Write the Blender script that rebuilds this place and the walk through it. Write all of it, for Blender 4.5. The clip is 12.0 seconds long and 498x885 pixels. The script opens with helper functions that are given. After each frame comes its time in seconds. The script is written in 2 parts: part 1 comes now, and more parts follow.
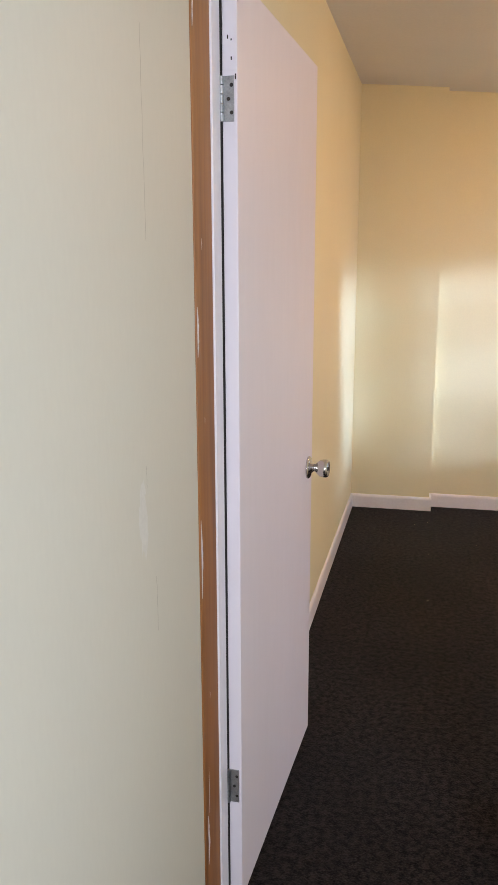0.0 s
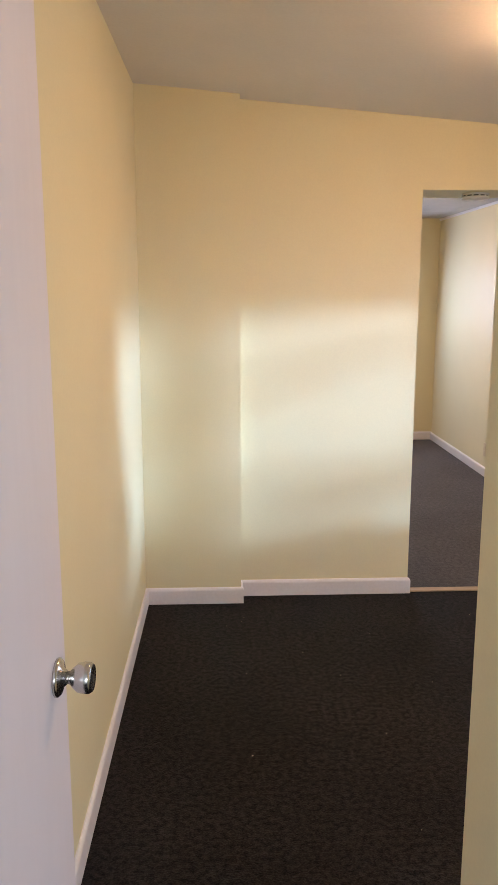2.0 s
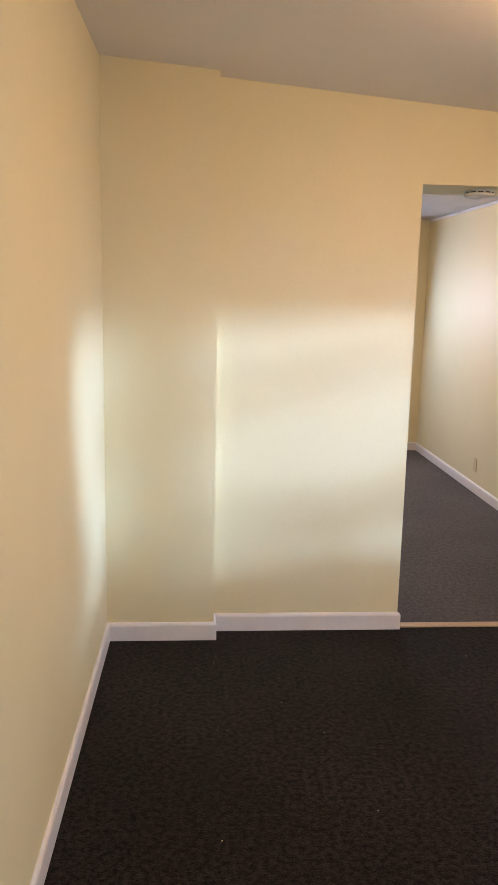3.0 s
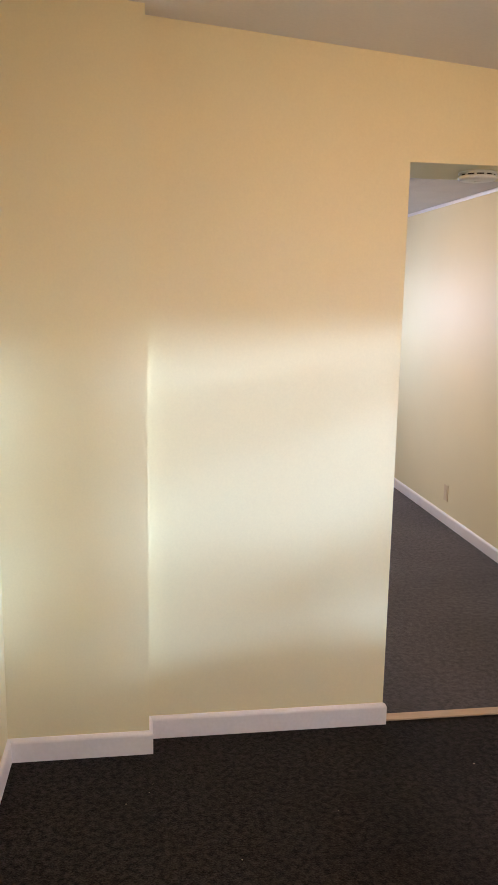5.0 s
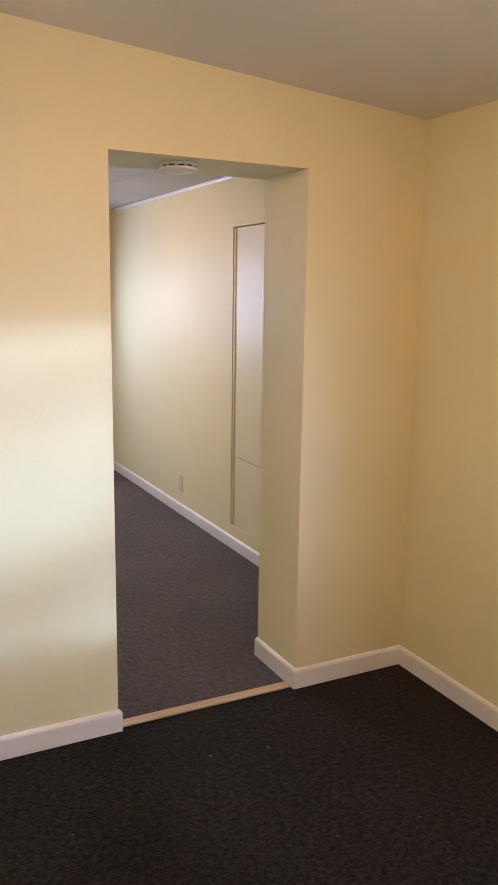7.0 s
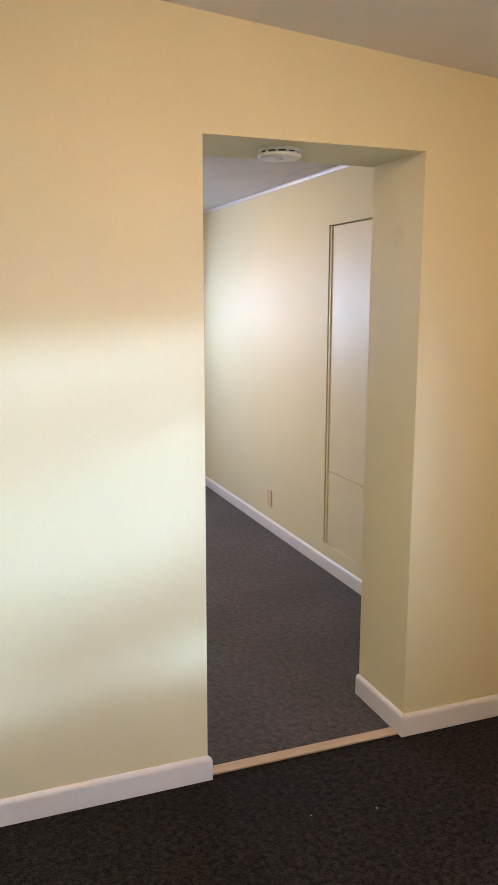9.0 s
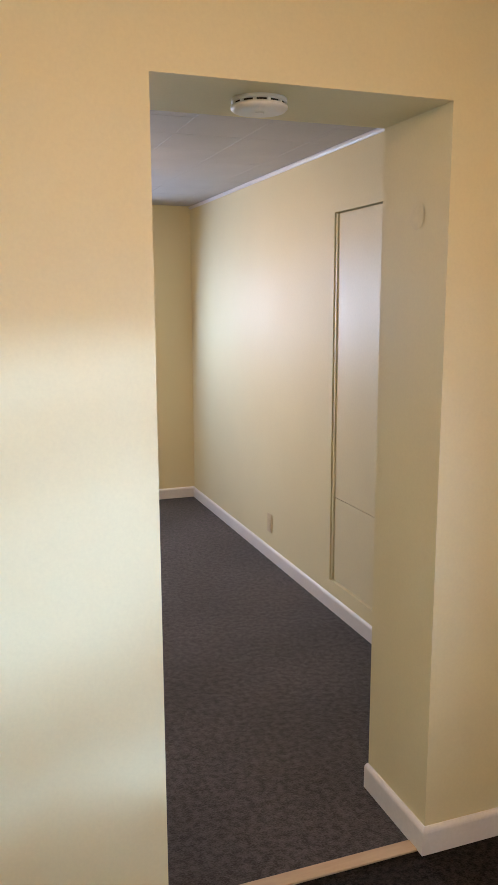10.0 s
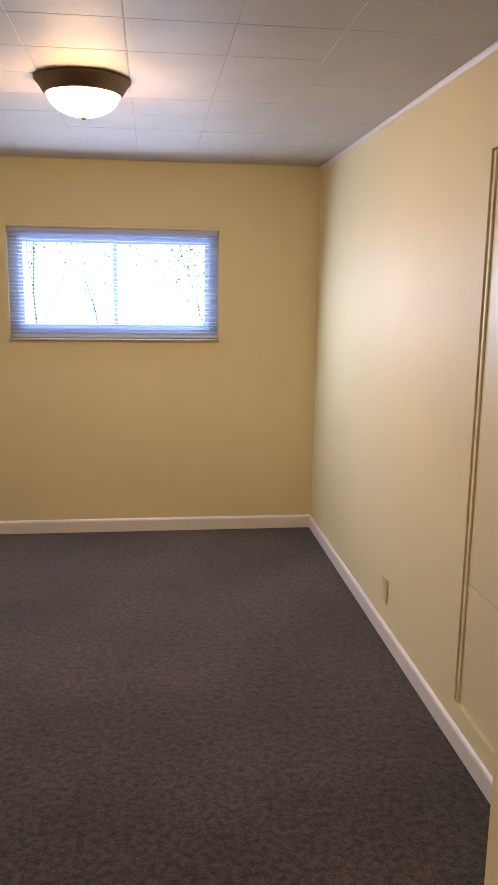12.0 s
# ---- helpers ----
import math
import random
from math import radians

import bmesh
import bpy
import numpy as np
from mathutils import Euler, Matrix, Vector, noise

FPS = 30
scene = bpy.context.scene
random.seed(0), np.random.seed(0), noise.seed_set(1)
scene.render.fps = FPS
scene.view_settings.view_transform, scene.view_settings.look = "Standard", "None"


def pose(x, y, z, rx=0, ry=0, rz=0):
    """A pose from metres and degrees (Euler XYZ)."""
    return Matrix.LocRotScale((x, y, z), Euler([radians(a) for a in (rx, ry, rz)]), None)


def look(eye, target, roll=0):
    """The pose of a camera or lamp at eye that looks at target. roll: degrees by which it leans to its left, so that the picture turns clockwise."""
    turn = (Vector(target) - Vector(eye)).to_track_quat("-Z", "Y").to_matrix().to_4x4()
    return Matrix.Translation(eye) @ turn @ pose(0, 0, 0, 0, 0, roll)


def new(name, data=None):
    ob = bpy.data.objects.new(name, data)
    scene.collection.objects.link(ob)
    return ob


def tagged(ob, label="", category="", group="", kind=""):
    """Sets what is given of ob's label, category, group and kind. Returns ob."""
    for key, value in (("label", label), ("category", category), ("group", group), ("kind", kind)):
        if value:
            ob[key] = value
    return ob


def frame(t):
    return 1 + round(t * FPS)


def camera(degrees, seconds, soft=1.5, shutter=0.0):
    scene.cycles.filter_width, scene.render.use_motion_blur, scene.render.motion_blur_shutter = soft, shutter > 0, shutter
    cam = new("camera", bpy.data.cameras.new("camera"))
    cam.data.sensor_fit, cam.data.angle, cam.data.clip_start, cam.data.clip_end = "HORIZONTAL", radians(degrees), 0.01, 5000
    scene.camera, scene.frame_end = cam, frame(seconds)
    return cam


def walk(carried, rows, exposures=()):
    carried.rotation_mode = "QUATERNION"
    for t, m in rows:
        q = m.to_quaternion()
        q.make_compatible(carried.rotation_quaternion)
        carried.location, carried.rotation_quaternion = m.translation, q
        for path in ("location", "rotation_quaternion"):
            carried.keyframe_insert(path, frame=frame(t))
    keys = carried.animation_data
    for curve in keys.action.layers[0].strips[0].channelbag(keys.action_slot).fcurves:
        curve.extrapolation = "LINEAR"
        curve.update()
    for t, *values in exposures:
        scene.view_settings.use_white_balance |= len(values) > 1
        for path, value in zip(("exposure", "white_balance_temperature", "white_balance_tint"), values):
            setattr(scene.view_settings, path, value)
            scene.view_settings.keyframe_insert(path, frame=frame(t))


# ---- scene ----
cam = camera(35.1, 12.0)
PATH = [
    (0, (0.017, -0.134, 1.502), (-0.404, 1.769, 1.05), -0.2),
    (0.5, (-0.032, 0.144, 1.533), (-0.432, 2.056, 1.105), 1.6),
    (1, (-0.055, 0.376, 1.541), (-0.266, 2.318, 1.113), 1.3),
    (1.5, (-0.078, 0.608, 1.559), (-0.022, 2.566, 1.153), 0.3),
    (2, (-0.026, 0.848, 1.551), (0.058, 2.809, 1.171), 0.0),
    (2.5, (0.013, 1.066, 1.557), (0.09, 3.03, 1.184), 0.7),
    (3, (0.001, 1.256, 1.562), (0.140, 3.215, 1.181), 1.2),
    (5, (0.056, 2.069, 1.565), (0.341, 4.016, 1.205), 1.0),
    (5.5, (0.109, 2.153, 1.584), (0.599, 4.06, 1.232), 0.8),
    (6, (0.154, 2.161, 1.584), (0.809, 4.018, 1.235), 0.6),
    (6.5, (0.181, 2.142, 1.581), (0.994, 3.935, 1.225), 0.8),
    (8.5, (0.189, 2.204, 1.549), (1.135, 3.923, 1.161), 0.9),
    (9, (0.245, 2.446, 1.551), (0.949, 4.283, 1.196), 0.1),
    (9.5, (0.388, 2.663, 1.561), (0.998, 4.535, 1.212), 0.8),
    (10, (0.563, 2.98, 1.545), (1.231, 4.831, 1.193), -0.2),
    (10.5, (0.763, 3.258, 1.529), (1.418, 5.11, 1.156), -0.1),
    (11, (0.992, 3.535, 1.546), (1.403, 5.456, 1.172), 0.6),
    (11.5, (1.125, 3.791, 1.525), (1.463, 5.725, 1.143), 0.8),
    (12, (1.226, 4.059, 1.534), (1.468, 6.007, 1.149), 0.8),
]
EXPOSURE = [
    (0.0, 0.05, 6800, 15), (1.0, 0.05, 6550, 12), (6.5, 0.05, 6400, 12), (8.5, 0.28, 5950, 6), (9.5, 0.05, 6100, 7),
    (10.5, 0.0, 6350, 10), (11.0, -0.20, 6900, 14), (12.0, -0.05, 7150, 12),
]
walk(cam, [(t, look(eye, target, roll)) for t, eye, target, roll in PATH], EXPOSURE)

# ---- light ----
world = bpy.data.worlds.new("world")
scene.world = world
world.use_nodes = True
wn = world.node_tree.nodes
sky = wn.new("ShaderNodeTexSky")
sky.sky_type, sky.sun_disc = "NISHITA", False
sky.sun_elevation, sky.sun_rotation = radians(3), radians(122)
world.node_tree.links.new(sky.outputs[0], wn["Background"].inputs[0])
wn["Background"].inputs[1].default_value = 0.05


def area(name, eye, target, w, h, watts, colour, spread=180):
    d = bpy.data.lights.new(name, "AREA")
    d.shape, d.size, d.size_y, d.energy, d.color, d.spread = "RECTANGLE", w, h, watts, colour, radians(spread)
    ob = new(name, d)
    ob.matrix_world = look(eye, target)
    return ob


XR, YF = 2.226, 8.935
DAY, WINDOW_DAY = (0.78, 0.87, 1.0), (0.60, 0.73, 1.0)
WARM = (1.0, 0.60, 0.30)
# a low hazy sun that reaches the first room by its side window; daylight from the hall window
sun = new("sun", bpy.data.lights.new("sun", "SUN"))
sun.data.energy, sun.data.angle, sun.data.color = 3.9, radians(5.5), (0.43, 0.645, 1.0)
sun.matrix_world = look((1.0, -0.62, 0.06), (0, 0, 0))
area("daylight_hall", (1.24, -1.22, 1.45), (-0.3, 2.3, 1.0), 0.8, 0.8, 44, (0.74, 0.83, 1.0), 130)
area("daylight_end_window", (1.01, YF - 0.06, 1.48), (1.01, YF - 1.06, 1.24), 1.14, 0.44, 27, WINDOW_DAY)
area("daylight_behind_blind", (1.01, YF + 0.041, 1.545), (1.01, 0, 1.545), 1.12, 0.52, 12, WINDOW_DAY)
area("daylight_side_window", (XR + 0.17, 3.07, 1.0), (0, 3.07, 1.0), 1.6, 1.1, 6, DAY)
DOME_GLOW, SKY_GLOW = 106.0, 5.0

# ---- materials ----


def material(name, colour, rough=0.6, metal=0.0, var=0.06, scale=3.0, grain=60.0, bump=0.15, stretch=(1, 1, 1), second=None, dist=0.002, sheen=0.0, spec=0.5, contrast=0.16):
    m = bpy.data.materials.new(name)
    m.use_nodes = True
    n, l = m.node_tree.nodes, m.node_tree.links
    b = n["Principled BSDF"]
    b.inputs["Roughness"].default_value, b.inputs["Metallic"].default_value = rough, metal
    b.inputs["Sheen Weight"].default_value = sheen
    b.inputs["Specular IOR Level"].default_value = spec
    geo = n.new("ShaderNodeNewGeometry")
    mapping = n.new("ShaderNodeMapping")
    mapping.inputs["Scale"].default_value = stretch
    l.new(geo.outputs["Position"], mapping.inputs[0])
    big, fine = n.new("ShaderNodeTexNoise"), n.new("ShaderNodeTexNoise")
    big.inputs["Scale"].default_value, big.inputs["Detail"].default_value = scale, 4
    fine.inputs["Scale"].default_value, fine.inputs["Detail"].default_value = grain, 3
    l.new(mapping.outputs[0], big.inputs[0])
    l.new(mapping.outputs[0], fine.inputs[0])
    mix = n.new("ShaderNodeMix")
    mix.data_type = "RGBA"
    c2 = second or tuple(c * (1 - 3 * var) for c in colour)
    mix.inputs[6].default_value, mix.inputs[7].default_value = (*colour, 1), (*c2, 1)
    add = n.new("ShaderNodeMath")
    add.operation = "MULTIPLY_ADD"
    add.inputs[1].default_value, add.inputs[2].default_value = 0.45, 0.0
    l.new(fine.outputs[0], add.inputs[0])
    tot = n.new("ShaderNodeMath")
    l.new(add.outputs[0], tot.inputs[0])
    half = n.new("ShaderNodeMath")
    half.operation = "MULTIPLY"
    half.inputs[1].default_value = 0.55
    l.new(big.outputs[0], half.inputs[0])
    l.new(half.outputs[0], tot.inputs[1])
    ramp = n.new("ShaderNodeMapRange")
    ramp.inputs[1].default_value, ramp.inputs[2].default_value = 0.5 - contrast, 0.5 + contrast
    l.new(tot.outputs[0], ramp.inputs[0])
    l.new(ramp.outputs[0], mix.inputs[0])
    l.new(mix.outputs[2], b.inputs["Base Color"])
    rr = n.new("ShaderNodeMapRange")
    rr.inputs[3].default_value, rr.inputs[4].default_value = rough * 0.9, min(1, rough * 1.12)
    l.new(big.outputs[0], rr.inputs[0])
    l.new(rr.outputs[0], b.inputs["Roughness"])
    bp = n.new("ShaderNodeBump")
    bp.inputs["Strength"].default_value, bp.inputs["Distance"].default_value = bump, dist
    l.new(fine.outputs[0], bp.inputs["Height"])
    l.new(bp.outputs[0], b.inputs["Normal"])
    return m


def glow(name, colour, strength):
    m = bpy.data.materials.new(name)
    m.use_nodes = True
    b = m.node_tree.nodes["Principled BSDF"]
    b.inputs["Base Color"].default_value = (0.8, 0.8, 0.78, 1)
    b.inputs["Emission Color"].default_value = (*colour, 1)
    b.inputs["Emission Strength"].default_value = strength
    return m


PAINT = material("yellow_wall_paint", (0.80, 0.722, 0.47), 0.55, spec=0.35, var=0.02, scale=1.6, grain=140, bump=0.10, dist=0.0012)
HALLPAINT = material("pale_hall_paint", (0.61, 0.592, 0.485), 0.55, var=0.012, scale=1.3, grain=120, bump=0.12, dist=0.0012, stretch=(1, 1, 0.3))
CEIL = material("ceiling_paint", (0.76, 0.72, 0.68), 0.7, var=0.025, scale=2.0, grain=90, bump=0.2)
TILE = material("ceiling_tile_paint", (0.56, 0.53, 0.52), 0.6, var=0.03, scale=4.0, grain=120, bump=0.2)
TRIM = material("white_trim_paint", (0.83, 0.80, 0.81), 0.35, var=0.03, scale=5, grain=80, bump=0.08)
DOORW = material("door_white_paint", (0.78, 0.725, 0.75), 0.45, var=0.012, scale=2.5, grain=40, bump=0.10, stretch=(1, 1, 0.15))
CREAM = material("cream_panel_paint", (0.80, 0.72, 0.49), 0.45, var=0.02, scale=3, grain=90, bump=0.10)
CARPET = material("charcoal_carpet", (0.026, 0.0205, 0.019), 0.95, scale=55, grain=170, bump=0.7, second=(0.003, 0.0025, 0.0025), dist=0.005, sheen=0.04, spec=0.1, contrast=0.09, stretch=(1, 1, 1))
CARPET_B = material("grey_carpet", (0.086, 0.073, 0.074), 0.95, scale=45, grain=170, bump=0.7, second=(0.032, 0.027, 0.028), dist=0.004, sheen=0.2, spec=0.1, contrast=0.09, stretch=(1, 1, 1))
# broad worn patches in both carpets
for cm in (CARPET, CARPET_B):
    n, l = cm.node_tree.nodes, cm.node_tree.links
    geo, wear, rng_, mul = n.new("ShaderNodeNewGeometry"), n.new("ShaderNodeTexNoise"), n.new("ShaderNodeMapRange"), n.new("ShaderNodeMix")
    wear.inputs["Scale"].default_value, wear.inputs["Detail"].default_value = 1.6, 5
    rng_.inputs[1].default_value, rng_.inputs[2].default_value, rng_.inputs[3].default_value, rng_.inputs[4].default_value = 0.3, 0.7, 0.72, 1.25
    mul.data_type, mul.blend_type = "RGBA", "MULTIPLY"
    mul.inputs[0].default_value = 1.0
    base = n["Principled BSDF"].inputs["Base Color"].links[0].from_socket
    l.new(geo.outputs["Position"], wear.inputs[0])
    l.new(wear.outputs[0], rng_.inputs[0])
    l.new(base, mul.inputs[6])
    l.new(rng_.outputs[0], mul.inputs[7])
    l.new(mul.outputs[2], n["Principled BSDF"].inputs["Base Color"])
WOOD = material("bare_brown_wood", (0.36, 0.145, 0.035), 0.5, scale=14, grain=60, bump=0.25, stretch=(1, 1, 0.06), second=(0.20, 0.075, 0.02))
STRIP = material("beige_wood_strip", (0.55, 0.42, 0.29), 0.6, scale=10, grain=60, bump=0.2, stretch=(0.2, 1, 1), second=(0.45, 0.33, 0.22))
STEEL = material("satin_nickel", (0.62, 0.60, 0.58), 0.22, 1.0, var=0.03, scale=20, grain=200, bump=0.03)
ZINC = material("worn_zinc", (0.50, 0.52, 0.52), 0.42, 1.0, var=0.12, scale=60, grain=300, bump=0.1)
# near-black for the shade in gaps, and for screws and lock button
DARK = material("gap_shade_and_dark_parts", (0.03, 0.025, 0.02), 0.8, var=0.1)
PLASTIC = material("white_plastic", (0.80, 0.79, 0.76), 0.4, var=0.015, scale=20, grain=200, bump=0.03)
BEIGE = material("beige_plastic", (0.70, 0.58, 0.38), 0.4, var=0.015, scale=20, grain=200, bump=0.03)
BRONZE = material("brown_metal", (0.20, 0.13, 0.085), 0.4, 0.6, var=0.06, scale=20, grain=120, bump=0.05)
# white vinyl and slats, with the blue of the daylight put into their colour
VINYL = material("daylight_tinted_vinyl", (0.56, 0.66, 0.88), 0.35, var=0.02, scale=8, grain=120, bump=0.03)
SLAT = material("blind_slat", (0.74, 0.80, 0.92), 0.4, var=0.015, scale=8, grain=120, bump=0.03)
sn, sl = SLAT.node_tree.nodes, SLAT.node_tree.links
tr, mx = sn.new("ShaderNodeBsdfTranslucent"), sn.new("ShaderNodeMixShader")
tr.inputs[0].default_value, mx.inputs[0].default_value = (0.75, 0.80, 0.92, 1), 0.35
sl.new(sn["Principled BSDF"].outputs[0], mx.inputs[1])
sl.new(tr.outputs[0], mx.inputs[2])
sl.new(mx.outputs[0], sn["Material Output"].inputs[0])
BARK = material("bark", (0.34, 0.32, 0.30), 0.9, scale=6, grain=40, bump=0.8, second=(0.16, 0.14, 0.13))
LEAF = material("leaves", (0.12, 0.15, 0.11), 0.7, scale=6, grain=20, second=(0.04, 0.06, 0.035))
EARTH = material("ground", (0.16, 0.16, 0.12), 0.95, scale=1.0, grain=12, bump=0.5, second=(0.08, 0.09, 0.05))
DOME = glow("lamp_glass_glow", (1.0, 0.58, 0.31), DOME_GLOW)
DOME_B = glow("lamp_glass_glow_second_room", (1.0, 0.61, 0.34), 0.95 * DOME_GLOW)
HAZE = glow("bright_sky_distance", (0.45, 0.69, 1.0), SKY_GLOW)
GLASS = bpy.data.materials.new("window_glass")
GLASS.use_nodes = True
gb = GLASS.node_tree.nodes["Principled BSDF"]
gb.inputs["Transmission Weight"].default_value, gb.inputs["Roughness"].default_value, gb.inputs["IOR"].default_value = 1.0, 0.0, 1.45

# ---- mesh helpers ----


def mesh_ob(name, bm, mat, parent=None, label="", smooth=False, bevel=0.0, seg=2):
    me = bpy.data.meshes.new(name)
    if bevel:
        bmesh.ops.bevel(bm, geom=list(bm.edges), offset=bevel, segments=seg, profile=0.6, affect="EDGES")
    bmesh.ops.recalc_face_normals(bm, faces=list(bm.faces))
    for f in bm.faces:
        f.smooth = smooth
    bm.to_mesh(me)
    bm.free()
    me.materials.append(mat)
    ob = new(name, me)
    if parent is not None:
        ob.parent = parent
    if label:
        ob["label"] = label
    return ob


def part(name, bm, mat, parent, label="", **kw):
    return mesh_ob(name, bm, mat, parent, label, **kw)


def box(x0, x1, y0, y1, z0, z1, bm=None):
    bm = bm or bmesh.new()
    m = Matrix.Translation(((x0 + x1) / 2, (y0 + y1) / 2, (z0 + z1) / 2)) @ Matrix.Diagonal((x1 - x0, y1 - y0, z1 - z0, 1))
    bmesh.ops.create_cube(bm, size=1, matrix=m)
    return bm


def lathe(profile, n=40, m=None, bm=None):
    """Turns (radius, height) pairs round z."""
    bm = bm or bmesh.new()
    m = m or Matrix()
    rings = []
    for r, z in profile:
        if r < 1e-6:
            rings.append([bm.verts.new(m @ Vector((0, 0, z)))])
        else:
            rings.append([bm.verts.new(m @ Vector((r * math.cos(2 * math.pi * i / n), r * math.sin(2 * math.pi * i / n), z))) for i in range(n)])
    for a, b in zip(rings, rings[1:]):
        for i in range(n):
            j = (i + 1) % n
            if len(a) == 1 and len(b) > 1:
                bm.faces.new((a[0], b[i], b[j]))
            elif len(b) == 1 and len(a) > 1:
                bm.faces.new((a[i], a[j], b[0]))
            elif len(a) > 1:
                bm.faces.new((a[i], a[j], b[j], b[i]))
    return bm


def structure(ob, label, category):
    return tagged(ob, label, category, kind="structure")


def wall(name, axis, face, back, u0, u1, z0, z1, holes, mat, label):
    """A wall across axis ('x' or 'y') from face to back, with holes (u0, u1, z0, z1) right through."""
    us = sorted({u0, u1, *[h[0] for h in holes], *[h[1] for h in holes]})
    zs = sorted({z0, z1, *[h[2] for h in holes], *[h[3] for h in holes]})
    bm = bmesh.new()
    at = {}

    def v(side, u, z):
        if (side, u, z) not in at:
            p = (side, u, z) if axis == "x" else (u, side, z)
            at[(side, u, z)] = bm.verts.new(p)
        return at[(side, u, z)]

    def solid(i, j):
        if not (0 <= i < len(us) - 1 and 0 <= j < len(zs) - 1):
            return False
        uc, zc = (us[i] + us[i + 1]) / 2, (zs[j] + zs[j + 1]) / 2
        return not any(h[0] < uc < h[1] and h[2] < zc < h[3] for h in holes)

    for i in range(len(us) - 1):
        for j in range(len(zs) - 1):
            if not solid(i, j):
                continue
            a, b, c, d = us[i], us[i + 1], zs[j], zs[j + 1]
            for s in (face, back):
                bm.faces.new((v(s, a, c), v(s, b, c), v(s, b, d), v(s, a, d)))
            for (di, dj), (p, q) in {(-1, 0): ((a, c), (a, d)), (1, 0): ((b, c), (b, d)), (0, -1): ((a, c), (b, c)), (0, 1): ((a, d), (b, d))}.items():
                if not solid(i + di, j + dj):
                    bm.faces.new((v(face, *p), v(face, *q), v(back, *q), v(back, *p)))
    return structure(mesh_ob(name, bm, mat), label, "wall")


def baseboard(p, q, out, label, height=0.087, thick=0.013, mitre=(0, 0)):
    """A moulded board along the floor from p to q; out: the unit vector away from the wall; mitre: lengthening of the front at each end."""
    prof = [(0, 0.004), (thick, 0.004), (thick, height * 0.83), (thick * 0.88, height * 0.90), (thick * 0.62, height * 0.96), (thick * 0.3, height), (0, height)]
    p, q, out = Vector((*p, 0)), Vector((*q, 0)), Vector((*out, 0))
    along = (q - p).normalized()
    bm = bmesh.new()
    a = [bm.verts.new(p + out * d + Vector((0, 0, z)) - along * (mitre[0] * d / thick)) for d, z in prof]
    b = [bm.verts.new(q + out * d + Vector((0, 0, z)) + along * (mitre[1] * d / thick)) for d, z in prof]
    for i in range(len(prof)):
        j = (i + 1) % len(prof)
        bm.faces.new((a[i], a[j], b[j], b[i]))
    bm.faces.new(a)
    bm.faces.new(list(reversed(b)))
    return structure(mesh_ob("baseboard", bm, TRIM), label, "baseboard")


def thing(name, label, category, at=(0, 0, 0), group=""):
    e = new(name)
    e.location = at
    e.empty_display_size = 0.05
    return tagged(e, label, category, group)


# ---- structure: the first room ----
XL, YA, YB2 = -0.381, 4.690, 5.020
XRB, CB = 2.245, 2.252
YK = 1.985
TOP = 2.75
OX0, OX1, OZ = 0.962, 1.703, 2.017

floor_a = mesh_ob("floor_1", box(-0.9, 2.6, -2.0, 4.712, -0.12, 0.0), CARPET)
structure(floor_a, "dark charcoal flecked carpet, low pile, worn", "carpet floor")
floor_b = mesh_ob("floor_2", box(-1.1, 2.6, 4.712, 9.2, -0.12, 0.001), CARPET_B)
structure(floor_b, "dark grey carpet of the second room", "carpet floor")

wall("wall_north", "y", YA, YB2, -1.1, 2.6, 0, TOP, [(OX0, OX1, -1, OZ)], PAINT, "pale yellow painted wall with a square opening into the next room")
west = wall("wall_west", "x", XL, XL - 0.15, 1.413, YA, 0, TOP, [], PAINT, "smooth pale yellow painted side wall")
for v in west.data.vertices:
    v.co.x -= 0.013 * (4.594 - v.co.y)
wall("wall_hall", "x", -0.383, -0.55, -1.75, 1.229, 0, TOP, [], HALLPAINT, "pale painted hall wall with hairline cracks")
wall("wall_hall_end", "y", -1.75, -1.9, -0.55, 1.45, 0, TOP, [], HALLPAINT, "plain painted end wall of the entry")
wall("wall_hall_east", "x", 1.30, 1.45, -1.75, 1.25, 0, TOP, [(-1.65, -0.85, 1.05, 2.15)], HALLPAINT, "plain painted entry wall with a window opening")
wall("wall_hall_north", "y", 1.25, 1.39, 0.52, 1.45, 0, TOP, [], HALLPAINT, "plain painted wall of the entry")
wall("wall_passage", "x", 0.377, 0.52, 1.25, YK, 0, TOP, [], PAINT, "pale yellow painted wall ending in a square corner")
wall("wall_south", "y", YK, YK - 0.14, 0.52, 2.5, 0, TOP, [], PAINT, "plain pale yellow painted back wall")
wall("wall_east", "x", XR, XR + 0.16, YK, YA, 0, TOP, [(2.07, 3.97, 0.40, 1.605)], PAINT, "pale yellow painted wall with a side window")
pil = box(XL, 0.094, 4.594, YA, 0, TOP)
structure(mesh_ob("wall_pier", pil, PAINT), "shallow pale yellow pier beside the corner", "wall")

# the ceiling falls gently towards the east
bm = bmesh.new()
x0, x1, y0, y1 = -0.56, 2.40, -1.9, YA
low = [bm.verts.new((x, y, 2.420 - 0.0825 * x)) for x, y in ((x0, y0), (x1, y0), (x1, y1), (x0, y1))]
high = [bm.verts.new(v.co + Vector((0, 0, 0.12))) for v in low]
bm.faces.new(low)
bm.faces.new(list(reversed(high)))
for i in range(4):
    bm.faces.new((low[i], low[(i + 1) % 4], high[(i + 1) % 4], high[i]))
structure(mesh_ob("ceiling_1", bm, CEIL), "smooth off-white sloping ceiling", "ceiling")

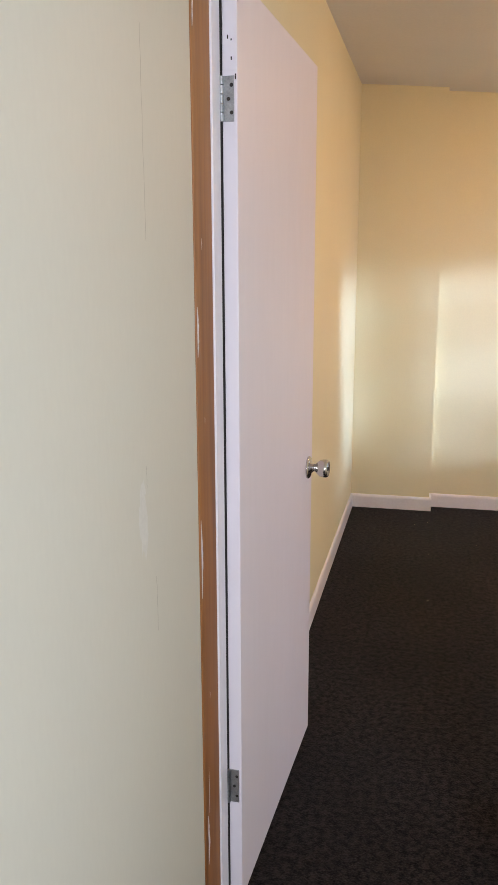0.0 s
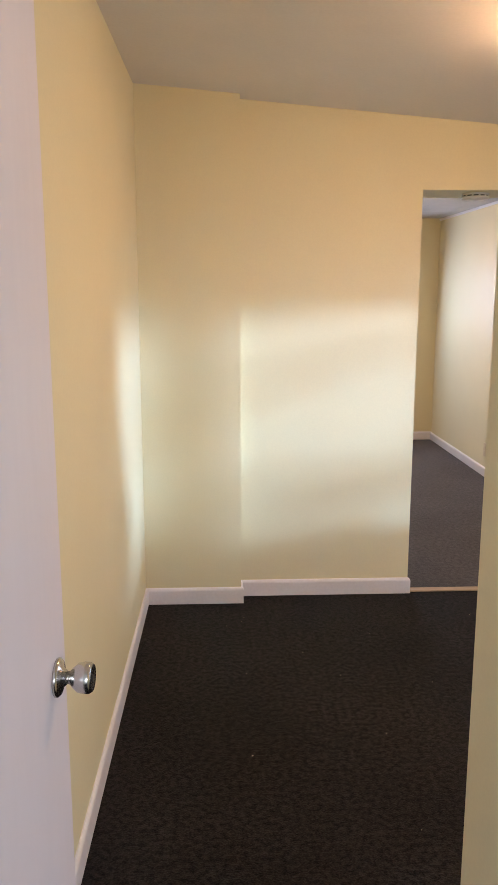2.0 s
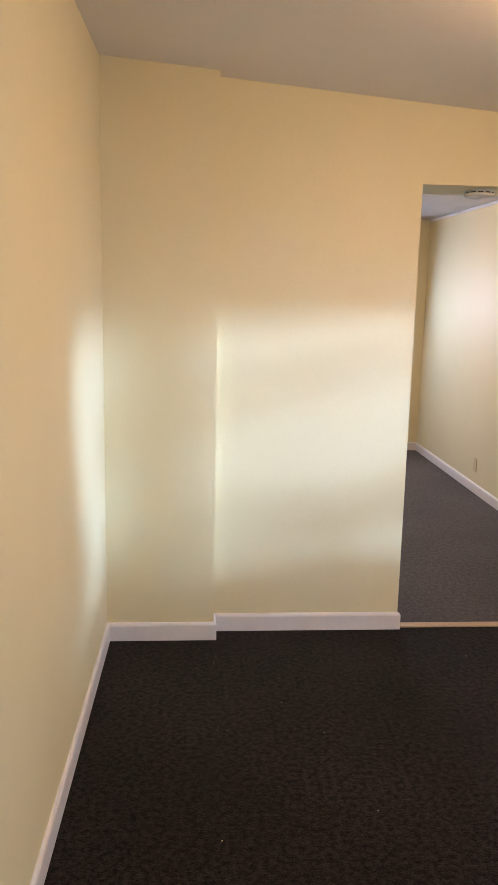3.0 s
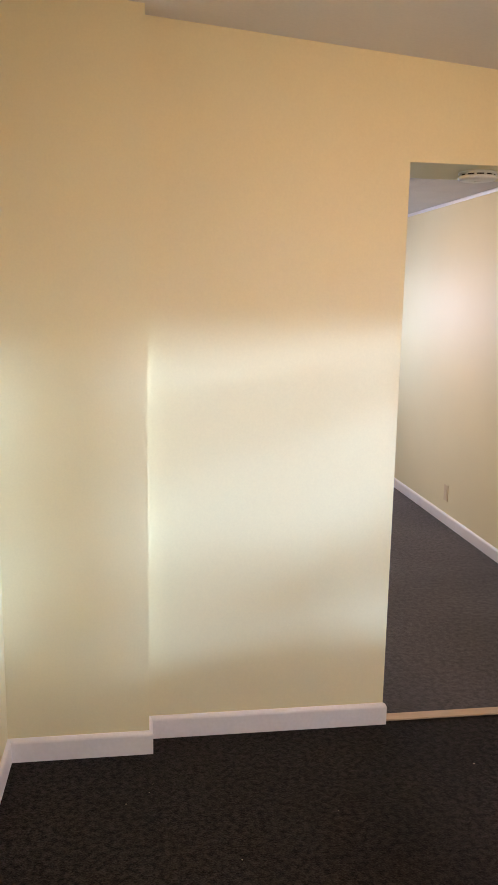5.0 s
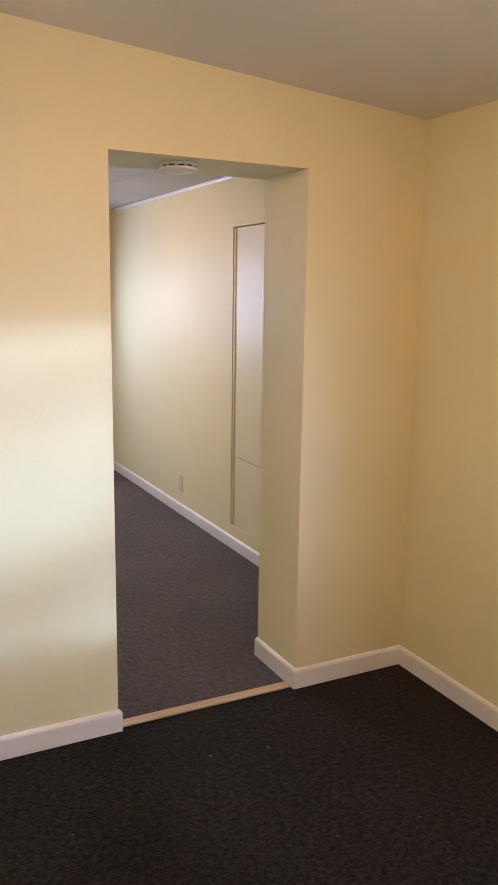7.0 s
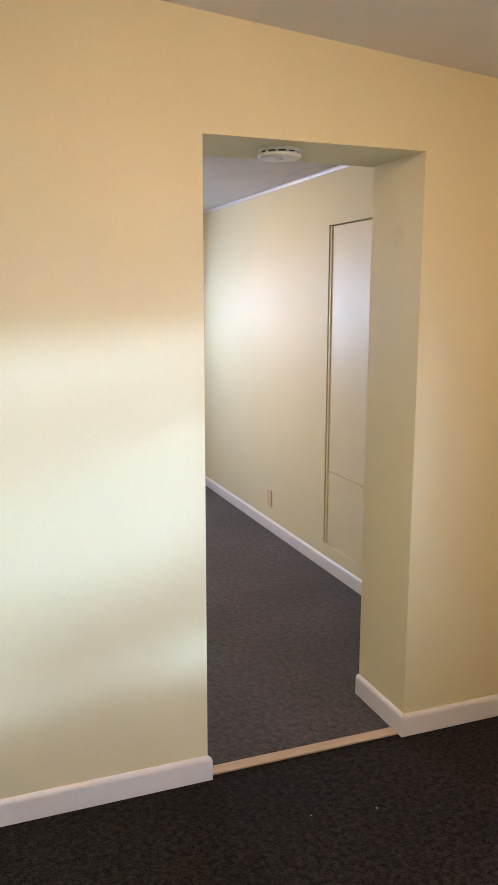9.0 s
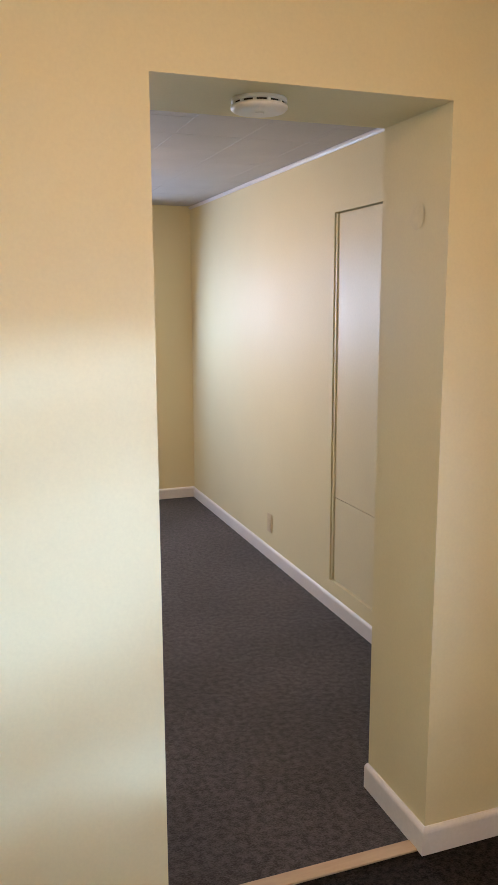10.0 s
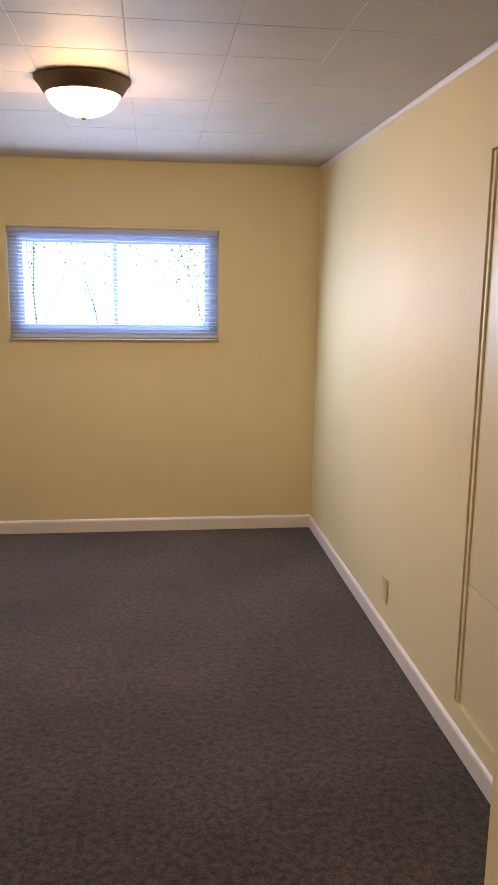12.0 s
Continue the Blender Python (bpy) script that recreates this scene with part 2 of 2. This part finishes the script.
t = 0.013
baseboard((XL - 0.013 * 2.394, 2.20), (XL, 4.594), (1, 0), "white moulded baseboard along the side wall", mitre=(0, -t))
baseboard((XL, 4.594), (0.094, 4.594), (0, -1), "white moulded baseboard on the pier", mitre=(-t, t))
baseboard((0.094, 4.594), (0.094, YA), (1, 0), "white moulded baseboard return", mitre=(t, -t))
baseboard((0.094, YA), (OX0, YA), (0, -1), "white moulded baseboard under the yellow wall", mitre=(-t, t))
baseboard((OX1, YA), (XR, YA), (0, -1), "white moulded baseboard in the corner", mitre=(t, -t))
baseboard((XR, YA), (XR, YK), (-1, 0), "white moulded baseboard along the east wall", mitre=(-t, 0))
baseboard((OX1, YB2), (OX1, YA), (-1, 0), "white moulded baseboard inside the opening", mitre=(0.004, t))
strip = mesh_ob("threshold_strip", box(OX0 + 0.014, OX1 - 0.013, 4.702, 4.747, 0.001, 0.009), STRIP, bevel=0.003)
structure(strip, "flat beige wooden strip between the carpets", "threshold")

# bits of lint on the dark carpet
rng = random.Random(12)
bm = bmesh.new()
for i in range(34):
    x, y = rng.uniform(-0.3, 2.1), rng.uniform(2.1, 4.6)
    a, r = rng.uniform(0, 6.3), rng.uniform(0.0010, 0.0022)
    m = pose(x, y, 0.0028, rng.uniform(-20, 20), rng.uniform(-20, 20), math.degrees(a))
    bmesh.ops.create_cube(bm, size=1, matrix=m @ Matrix.Diagonal((r * rng.uniform(1, 3), r, 0.0012, 1)))
tagged(mesh_ob("lint", bm, BEIGE), "tiny pale bits of lint scattered on the carpet", "lint", kind="stuff")

# ---- structure: the second room ----
PY0, PY1, PZ0, PZ1 = 5.66, 6.442, 0.152, 1.955
wall("wall_far_east", "x", XRB, XRB + 0.20, YB2, 9.1, 0, TOP, [(PY0, PY1, PZ0, PZ1)], PAINT, "pale yellow wall with a recessed closet panel")
WX0, WX1, WZ0, WZ1 = 0.385, 1.632, 1.222, 1.868
wall("wall_far_north", "y", YF, YF + 0.12, -1.1, XRB, 0, TOP, [(WX0, WX1, WZ0, WZ1)], PAINT, "pale yellow end wall with a wide high window")
wall("wall_far_west", "x", -0.80, -0.95, YB2, YF, 0, TOP, [], PAINT, "plain pale yellow painted wall")
baseboard((XRB, YF), (XRB, YB2), (-1, 0), "white baseboard along the closet wall", height=0.080, mitre=(-t, 0))
baseboard((-0.8, YF), (XRB, YF), (0, -1), "white baseboard under the window wall", mitre=(0, -t))

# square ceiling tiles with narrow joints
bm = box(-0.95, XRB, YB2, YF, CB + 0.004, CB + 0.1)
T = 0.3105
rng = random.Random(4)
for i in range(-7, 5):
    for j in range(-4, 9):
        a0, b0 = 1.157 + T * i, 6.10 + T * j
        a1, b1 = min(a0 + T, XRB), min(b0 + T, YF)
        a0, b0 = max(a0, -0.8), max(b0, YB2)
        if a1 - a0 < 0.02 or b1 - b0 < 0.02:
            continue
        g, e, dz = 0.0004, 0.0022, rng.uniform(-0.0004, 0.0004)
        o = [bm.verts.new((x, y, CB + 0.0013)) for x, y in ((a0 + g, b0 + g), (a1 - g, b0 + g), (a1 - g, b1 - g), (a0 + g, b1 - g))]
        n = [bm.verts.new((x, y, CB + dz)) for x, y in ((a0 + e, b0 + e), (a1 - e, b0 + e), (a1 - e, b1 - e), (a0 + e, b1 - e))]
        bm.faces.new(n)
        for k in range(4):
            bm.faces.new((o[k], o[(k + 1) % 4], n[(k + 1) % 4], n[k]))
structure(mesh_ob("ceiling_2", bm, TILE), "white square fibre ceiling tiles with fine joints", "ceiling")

# cove strip where the closet wall meets the tiles
bm = bmesh.new()
prof = [(0, 0), (0.014, 0), (0.013, -0.006), (0.008, -0.011), (0.005, -0.017), (0, -0.019)]
ends = [[bm.verts.new((XRB - d, y, CB - 0.002 + z)) for d, z in prof] for y in (YB2, YF)]
for i in range(len(prof)):
    j = (i + 1) % len(prof)
    bm.faces.new((ends[0][i], ends[0][j], ends[1][j], ends[1][i]))
bm.faces.new(ends[0])
bm.faces.new(list(reversed(ends[1])))
structure(mesh_ob("trim", bm, TRIM), "narrow white cove moulding under the tiled ceiling", "moulding")

# ---- window at the end of the second room ----


def window(name, along, x0, x1, z0, z1, depth, label, m):
    """A two-pane sliding window in a frame, built in x and z, and set by m."""
    w = thing(name, label, "window")
    w["kind"] = "structure"
    w.matrix_basis = m
    f = 0.055
    fr = bmesh.new()
    for b in ((x0, x1, z1 - f, z1), (x0, x1, z0, z0 + f), (x0, x0 + f, z0 + f, z1 - f), (x1 - f, x1, z0 + f, z1 - f)):
        box(b[0] + 0.001, b[1] - 0.001, 0, depth, b[2] + 0.001, b[3] - 0.001, bm=fr)
    part("window_frame", fr, VINYL, w, "white frame tinted with the blue of daylight")
    mid = (x0 + x1) / 2
    if along == "y":
        # unseen post, added and set off centre to dim the sun on the pier
        part("pier_shading_post", box(mid - 0.13, mid + 0.07, 0.002, 0.072, z0 + f, z1 - f), VINYL, w)
        pane = part("pane", box(x0 + f, x1 - f, 0.074, 0.078, z0 + f, z1 - f), GLASS, w, "clear glass")
        pane.visible_shadow = False
        return w
    for a, b, y in ((x0 + f, mid + 0.014, 0.012), (mid - 0.014, x1 - f, 0.04)):
        s = bmesh.new()
        k = 0.026
        for q in ((a, b, z1 - f - k, z1 - f), (a, b, z0 + f, z0 + f + k), (a, a + k, z0 + f + k, z1 - f - k), (b - k, b, z0 + f + k, z1 - f - k)):
            box(q[0], q[1], y, y + 0.024, q[2], q[3], bm=s)
        sash = part("sash", s, VINYL, w)
        pane = part("pane", box(a + k - 0.004, b - k + 0.004, y + 0.010, y + 0.014, z0 + f + k - 0.004, z1 - f - k + 0.004), GLASS, sash, "clear glass")
        pane.visible_shadow = False
    return w


window("window_1", "x", WX0, WX1, WZ0, WZ1, 0.07, "wide white two-pane sliding window, bright outside", pose(0, YF + 0.045, 0))
window("window_2", "y", -3.97, -2.07, 0.40, 1.605, 0.07, "white side window with an unseen post added to dim the pier", pose(XR + 0.06, 0, 0, 0, 0, -90))

blind = thing("window_blind", "white slatted blind, lowered with its slats open", "blind", (0, YF + 0.022, 0))
part("headrail", box(WX0 + 0.006, WX1 - 0.006, -0.014, 0.016, WZ1 - 0.028, WZ1 - 0.002), SLAT, blind, bevel=0.002)
slat_me = None
n_slats = 27
for i in range(n_slats):
    z = WZ1 - 0.045 - i * (WZ1 - WZ0 - 0.085) / (n_slats - 1)
    if slat_me is None:
        bm = bmesh.new()
        rows = []
        for k in range(5):
            s = (k - 2) / 2
            rows.append([bm.verts.new((x, 0.0125 * s, 0.0018 * (1 - s * s) + 0.0030 * s)) for x in (WX0 + 0.008, WX1 - 0.008)])
        for a, b in zip(rows, rows[1:]):
            bm.faces.new((a[0], a[1], b[1], b[0]))
        bmesh.ops.solidify(bm, geom=list(bm.faces), thickness=0.0006)
        s = part("slat", bm, SLAT, blind)
        slat_me = s.data
    else:
        s = new("slat", slat_me)
        s.parent = blind
    s.location = (0, 0, z)
    s.rotation_euler = (0, radians(0.25 * math.sin(i * 1.7)), 0)
part("bottom_rail", box(WX0 + 0.006, WX1 - 0.006, -0.016, 0.014, WZ0 + 0.004, WZ0 + 0.024), VINYL, blind, "grey-white bottom rail", bevel=0.003)
for x in (0.52, 0.86, 1.17, 1.50):
    part("cord", box(x - 0.0008, x + 0.0008, -0.0145, -0.0132, WZ0 + 0.02, WZ1 - 0.02), VINYL, blind)
sill = mesh_ob("window_sill", box(WX0 - 0.004, WX1 + 0.004, YF - 0.022, YF - 0.001, WZ0 - 0.013, WZ0 - 0.002), material("grey_sill", (0.36, 0.32, 0.31), 0.5, scale=12, grain=80), bevel=0.004)
structure(sill, "thin grey ledge under the end window", "window sill")
lip = mesh_ob("window_trim", box(WX0 - 0.002, WX1 + 0.002, YF - 0.010, YF - 0.001, WZ1 + 0.004, WZ1 + 0.022), CREAM, bevel=0.003)
structure(lip, "thin painted strip above the blind", "trim")

# ---- closet panel in the second room ----
closet = thing("closet_panel", "cream painted flush panel recessed in the wall", "closet door", (XRB, 0, 0))
part("upper_panel", box(0.012, 0.044, PY0 + 0.003, PY1 - 0.024, 0.587, PZ1 - 0.006), CREAM, closet, bevel=0.0012)
part("lower_panel", box(0.012, 0.044, PY0 + 0.003, PY1 - 0.024, PZ0 + 0.006, 0.5845), CREAM, closet, bevel=0.0012)
part("edge_strip", box(0.005, 0.044, PY1 - 0.0225, PY1 - 0.0045, PZ0 + 0.004, PZ1 - 0.004), CREAM, closet, bevel=0.004)
# board coloured near-black so the gap round the panel reads as shaded
part("backing", box(0.046, 0.060, PY0 + 0.002, PY1 - 0.002, PZ0 + 0.002, PZ1 - 0.002), DARK, closet, "dark board for the shade behind the panel")

# ---- socket ----
outlet = thing("wall_outlet", "painted-over beige double socket on the yellow wall", "outlet", (XRB, 7.266, 0.228))
part("plate", box(-0.006, -0.0005, -0.035, 0.035, -0.057, 0.057), BEIGE, outlet, bevel=0.002)
for z in (-0.021, 0.021):
    part("receptacle", box(-0.0078, -0.0058, -0.016, 0.016, z - 0.014, z + 0.014), BEIGE, outlet, bevel=0.0008)

# ---- smoke alarm under the lintel ----
alarm = thing("smoke_alarm", "round white smoke alarm under the lintel", "smoke alarm", (1.260, 4.832, OZ))
alarm.scale = (1, 1, 0.78)
part("base", lathe([(0, -0.001), (0.066, -0.001), (0.067, -0.010), (0.064, -0.013), (0, -0.013)], 48), PLASTIC, alarm, smooth=False)
part("vent_ring", lathe([(0, -0.013), (0.061, -0.013), (0.061, -0.020), (0, -0.020)], 48), DARK, alarm, "dark vent gap")
part("cover", lathe([(0, -0.019), (0.064, -0.019), (0.068, -0.022), (0.068, -0.029), (0.062, -0.036), (0.050, -0.039), (0.046, -0.0385), (0, -0.040)], 48), PLASTIC, alarm, smooth=True)
for i in range(12):
    a = 2 * math.pi * i / 12
    rib = box(-0.004, 0.004, -0.005, 0.001, -0.021, -0.012)
    bmesh.ops.transform(rib, matrix=Matrix.Rotation(a, 4, "Z") @ Matrix.Translation((0, 0.0645, 0)), verts=rib.verts)
    part("rib", rib, PLASTIC, alarm)
part("test_button", lathe([(0, -0.0385), (0.012, -0.0385), (0.011, -0.0420), (0, -0.0425)], 24), PLASTIC, alarm)

# faint round patch of filler on the side of the opening
patch = lathe([(0, 0.0008), (0.030, 0.0007), (0.036, 0.0002)], 28, pose(OX1 - 0.0006, 4.835, 1.765, 0, -90, 0))
mesh_ob("wall_patch", patch, material("filler_patch", (0.80, 0.72, 0.468), 0.55, var=0.03, scale=30, grain=90), None, smooth=True)
structure(bpy.data.objects["wall_patch"], "round patch of filler under the paint", "wall patch")

# ---- ceiling lamps ----


def ceiling_lamp(at, tilt, glass):
    lamp = thing("ceiling_light", "lit frosted glass dome lamp with a brown metal rim", "ceiling light", at, "dome ceiling lights")
    lamp.rotation_euler = (0, tilt, 0)
    lamp.scale = (0.94, 0.94, 0.94)
    part("rim", lathe([(0, -0.001), (0.180, -0.001), (0.181, -0.006), (0.176, -0.012), (0.170, -0.018), (0.162, -0.030), (0.154, -0.043), (0.147, -0.052), (0.143, -0.056), (0.137, -0.056), (0.133, -0.052), (0.131, -0.020), (0, -0.018)], 64), BRONZE, lamp, "brown metal rim", smooth=True)
    part("dome", lathe([(0.134, -0.050)] + [(0.134 * math.cos(a), -0.052 - 0.079 * math.sin(a)) for a in [k * math.pi / 24 for k in range(1, 12)]] + [(0, -0.131)], 64), glass, lamp, "glowing frosted glass", smooth=True)
    part("finial", lathe([(0, -0.128), (0.010, -0.130), (0.011, -0.136), (0.006, -0.142), (0, -0.144)], 24), BRONZE, lamp, smooth=True)
    return lamp


ceiling_lamp((0.991, 7.10, CB - 0.001), 0.0, DOME_B)
ceiling_lamp((1.08, 3.32, 2.420 - 0.0825 * 1.08 - 0.001), math.atan(0.0825), DOME)

# ---- the door and its jamb ----
jamb = thing("door_frame", "white door jamb with a strip of bare brown wood", "door frame")
part("jamb", box(-0.50, -0.377, 1.3505, 1.4075, 0, 2.06), TRIM, jamb, bevel=0.002)
part("bare_strip", box(-0.47, -0.381, 1.2325, 1.350, 0, 2.30), WOOD, jamb, "bare brown wood where the casing was taken off", bevel=0.002)
# two dark blocks with the shade of the door gaps put into their colour
part("hinge_gap_shade", box(-0.43, -0.3765, 1.418, 1.436, 0, 2.06), DARK, jamb, "dark block for the shade beside the hinges")
part("shadow_gap", box(-0.50, -0.390, 1.2292, 1.2323, 0, 2.30), DARK, jamb, "dark sliver for the shade beside the bare wood")
# remains of white paint on the bare wood
rng = random.Random(7)
for z0, z1, yy, w in ((1.33, 1.42, 1.235, 0.013), (0.86, 1.02, 1.235, 0.013), (1.88, 2.02, 1.235, 0.012), (0.36, 0.47, 1.262, 0.006), (0.24, 0.36, 1.250, 0.014), (1.52, 1.54, 1.272, 0.003), (0.62, 0.635, 1.280, 0.003), (1.20, 1.212, 1.275, 0.003)):
    bm = bmesh.new()
    n = 16
    left = [bm.verts.new((-0.3802, yy + w * 0.12 * rng.uniform(0, 1), z0 + (z1 - z0) * k / n)) for k in range(n + 1)]
    right = [bm.verts.new((-0.3802, yy + w * (0.25 + 0.75 * math.sin(math.pi * k / n) * rng.uniform(0.5, 1.1)), z0 + (z1 - z0) * k / n)) for k in range(n + 1)]
    for k in range(n):
        bm.faces.new((left[k], left[k + 1], right[k + 1], right[k]))
    part("paint_chip", bm, TRIM, jamb, "flake of white paint")

# the leaf stands open along the side wall
hx, hy = -0.345, 1.412
ex, ey = -0.296, 2.160
turn = math.degrees(math.atan2(-(ex - hx), ey - hy))
W = math.hypot(ex - hx, ey - hy)
door = thing("door_1", "plain white slab door standing open, scuffed at the hinges", "door", (hx, hy, 0))
door["kind"] = "structure"
door.rotation_euler = (0, 0, radians(turn))
part("leaf", box(-0.030, 0, 0, W, 0.012, 2.012), DOORW, door, bevel=0.0025)
KZ, KY = 0.905, W - 0.062
knob_m = pose(0, KY, KZ, 0, 90, 0)
knob = part("knob", lathe([(0, 0.016), (0.0105, 0.016), (0.0115, 0.024), (0.017, 0.029), (0.0245, 0.038), (0.0268, 0.048), (0.0262, 0.058), (0.0225, 0.063), (0.019, 0.0615), (0, 0.061)], 40, knob_m), STEEL, door, "satin nickel tulip knob", smooth=True)
part("rosette", lathe([(0, 0.001), (0.033, 0.001), (0.0335, 0.005), (0.029, 0.009), (0.017, 0.012), (0.0125, 0.018), (0, 0.018)], 40, knob_m), STEEL, knob, smooth=True)
part("lock_button", lathe([(0, 0.060), (0.006, 0.060), (0.0055, 0.0635), (0, 0.064)], 20, knob_m), DARK, knob, smooth=True)
for z0, z1 in ((1.757, 1.838), (0.278, 0.362)):
    h = part("hinge", box(-0.0275, -0.006, -0.0022, -0.0004, z0, z1), ZINC, door, "worn steel hinge", bevel=0.0006)
    for k in range(5):
        a, b = z0 + (z1 - z0) * k / 5 + 0.0008, z0 + (z1 - z0) * (k + 1) / 5 - 0.0008
        part("knuckle", lathe([(0, a), (0.0052, a), (0.0052, b), (0, b)], 16, Matrix.Translation((-0.0305, -0.0055, 0))), ZINC, h, smooth=False)
    for zz, yy in ((0.2, -0.011), (0.5, -0.017), (0.8, -0.011)):
        part("screw", lathe([(0, 0.0024), (0.0036, 0.0024), (0.003, 0.0034), (0, 0.003)], 14, pose(yy, 0, z0 + (z1 - z0) * zz, 90, 0, 0)), DARK, h)
part("old_hinge_patch", box(-0.027, -0.002, -0.0012, -0.0002, 1.848, 1.930), DOORW, door, "filled old hinge place")
for zz, yy, hh in ((1.905, -0.018, 0.007), (1.900, -0.011, 0.003), (1.868, -0.011, 0.006), (1.836, -0.003, 0.010)):
    part("screw_hole", box(yy - 0.0012, yy + 0.0012, -0.0019, -0.0013, zz - hh / 2, zz + hh / 2), DARK, door)

# hairline cracks in the hall wall
hall = bpy.data.objects["wall_hall"]
rng = random.Random(3)
for y, z0, z1 in ((0.985, 1.53, 1.82), (0.955, 1.165, 1.20), (0.985, 0.915, 1.01)):
    bm = bmesh.new()
    n = 12
    ys = [y + rng.uniform(-0.0012, 0.0012) for k in range(n + 1)]
    a = [bm.verts.new((-0.3826, ys[k] - 0.0006, z0 + (z1 - z0) * k / n)) for k in range(n + 1)]
    b = [bm.verts.new((-0.3826, ys[k] + 0.0006, z0 + (z1 - z0) * k / n)) for k in range(n + 1)]
    for k in range(n):
        bm.faces.new((a[k], a[k + 1], b[k + 1], b[k]))
    part("crack", bm, material("crack_shadow", (0.46, 0.43, 0.34), 0.9, var=0.1), hall, "hairline crack")

rng = random.Random(9)
bm = bmesh.new()
ring = [bm.verts.new((-0.3826, 0.935 + 0.022 * math.cos(a) * rng.uniform(0.5, 1.2), 1.12 + 0.065 * math.sin(a) * rng.uniform(0.7, 1.2))) for a in [k * math.pi / 10 for k in range(20)]]
bm.faces.new(ring)
part("filler_smear", bm, material("white_filler", (0.66, 0.65, 0.57), 0.6, var=0.03, scale=30, grain=120), hall, "smear of white filler")

# ---- outside ----
ground = mesh_ob("ground", box(-400, 400, -400, 800, -0.5, -0.3), EARTH)
structure(ground, "grey-green winter ground outside", "ground")
bm = bmesh.new()
q = [bm.verts.new(p) for p in ((-70, 22, -0.29), (70, 22, -0.29), (70, 22, 40), (-70, 22, 40))]
bm.faces.new(q)
structure(mesh_ob("backdrop", bm, HAZE), "bright pale sky in the distance", "sky")


def limb(bm, p, d, r, length, depth, rng):
    """A tapered crooked limb with its branches."""
    n, k = 5, 6
    rings = []
    pos, way = p.copy(), d.normalized()
    for i in range(n + 1):
        rr = r * (1 - 0.62 * i / n)
        side = way.cross(Vector((0.3, 1, 0.2))).normalized()
        other = way.cross(side)
        rings.append([bm.verts.new(pos + rr * (math.cos(2 * math.pi * j / k) * side + math.sin(2 * math.pi * j / k) * other)) for j in range(k)])
        if i > 1 and depth > 0:
            for b in range(2 if depth > 1 else 1):
                nd = (way + Vector((rng.uniform(-1, 1), rng.uniform(-1, 1), rng.uniform(-0.2, 0.8)))).normalized()
                limb(bm, pos, nd, rr * 0.55, length * rng.uniform(0.4, 0.65), depth - 1, rng)
        way = (way + Vector((rng.uniform(-0.22, 0.22), rng.uniform(-0.22, 0.22), rng.uniform(-0.1, 0.2)))).normalized()
        pos = pos + way * (length / n)
    for a, b in zip(rings, rings[1:]):
        for j in range(k):
            bm.faces.new((a[j], a[(j + 1) % k], b[(j + 1) % k], b[j]))


def tree(at, height, seed, leafy, label):
    rng = random.Random(seed)
    tr = thing("tree", label, "tree", at, "trees outside the window")
    bm = bmesh.new()
    limb(bm, Vector((0, 0, 0)), Vector((0.08, 0, 1)), 0.006 * height, height * 0.8, 3, rng)
    pts = [v.co.copy() for v in bm.verts if v.co.z > height * 0.2]
    part("trunk", bm, BARK, tr)
    if leafy:
        bm = bmesh.new()
        for i in range(leafy):
            c = rng.choice(pts) + Vector([rng.gauss(0, 0.13) for k in range(3)])
            m = Matrix.Translation(c) @ Euler([rng.uniform(0, 6.3) for k in range(3)]).to_matrix().to_4x4()
            s = rng.uniform(0.012, 0.032)
            vs = [bm.verts.new(m @ Vector(v)) for v in ((-s, 0, 0), (0, -s * 0.4, 0.01), (s, 0, 0), (0, s * 0.4, 0.01))]
            bm.faces.new(vs)
        part("crown", bm, LEAF, tr)
    return tr


tree((-0.35, 15.0, -0.3), 3.6, 11, 2200, "bare tree outside with thin crooked branches")
tree((1.80, 14.5, -0.3), 3.2, 5, 3600, "small leafy tree outside the window")
tree((0.2, 18.0, -0.3), 3.0, 23, 900, "thin bare tree farther outside")


# an unseen leaning tree, added by the side window to break up the low light
light_breaking_tree = thing("tree", "unseen leaning bare tree added to streak the side window's light", "tree", (3.05, 2.2, -0.3), "trees outside the window")
bm = bmesh.new()
rng = random.Random(31)
limb(bm, Vector((0, 0, 0)), Vector((0.05, -0.04, 1)), 0.15, 3.2, 0, rng)
for z, rise, r, length in ((0.24, 0.56, 0.105, 2.2), (0.84, 0.36, 0.075, 2.2), (1.36, 0.20, 0.050, 2.2)):
    limb(bm, Vector((0.01, 0, z)), Vector((0.02, 1, rise)), r, length, 0, rng)
part("trunk", bm, BARK, light_breaking_tree)
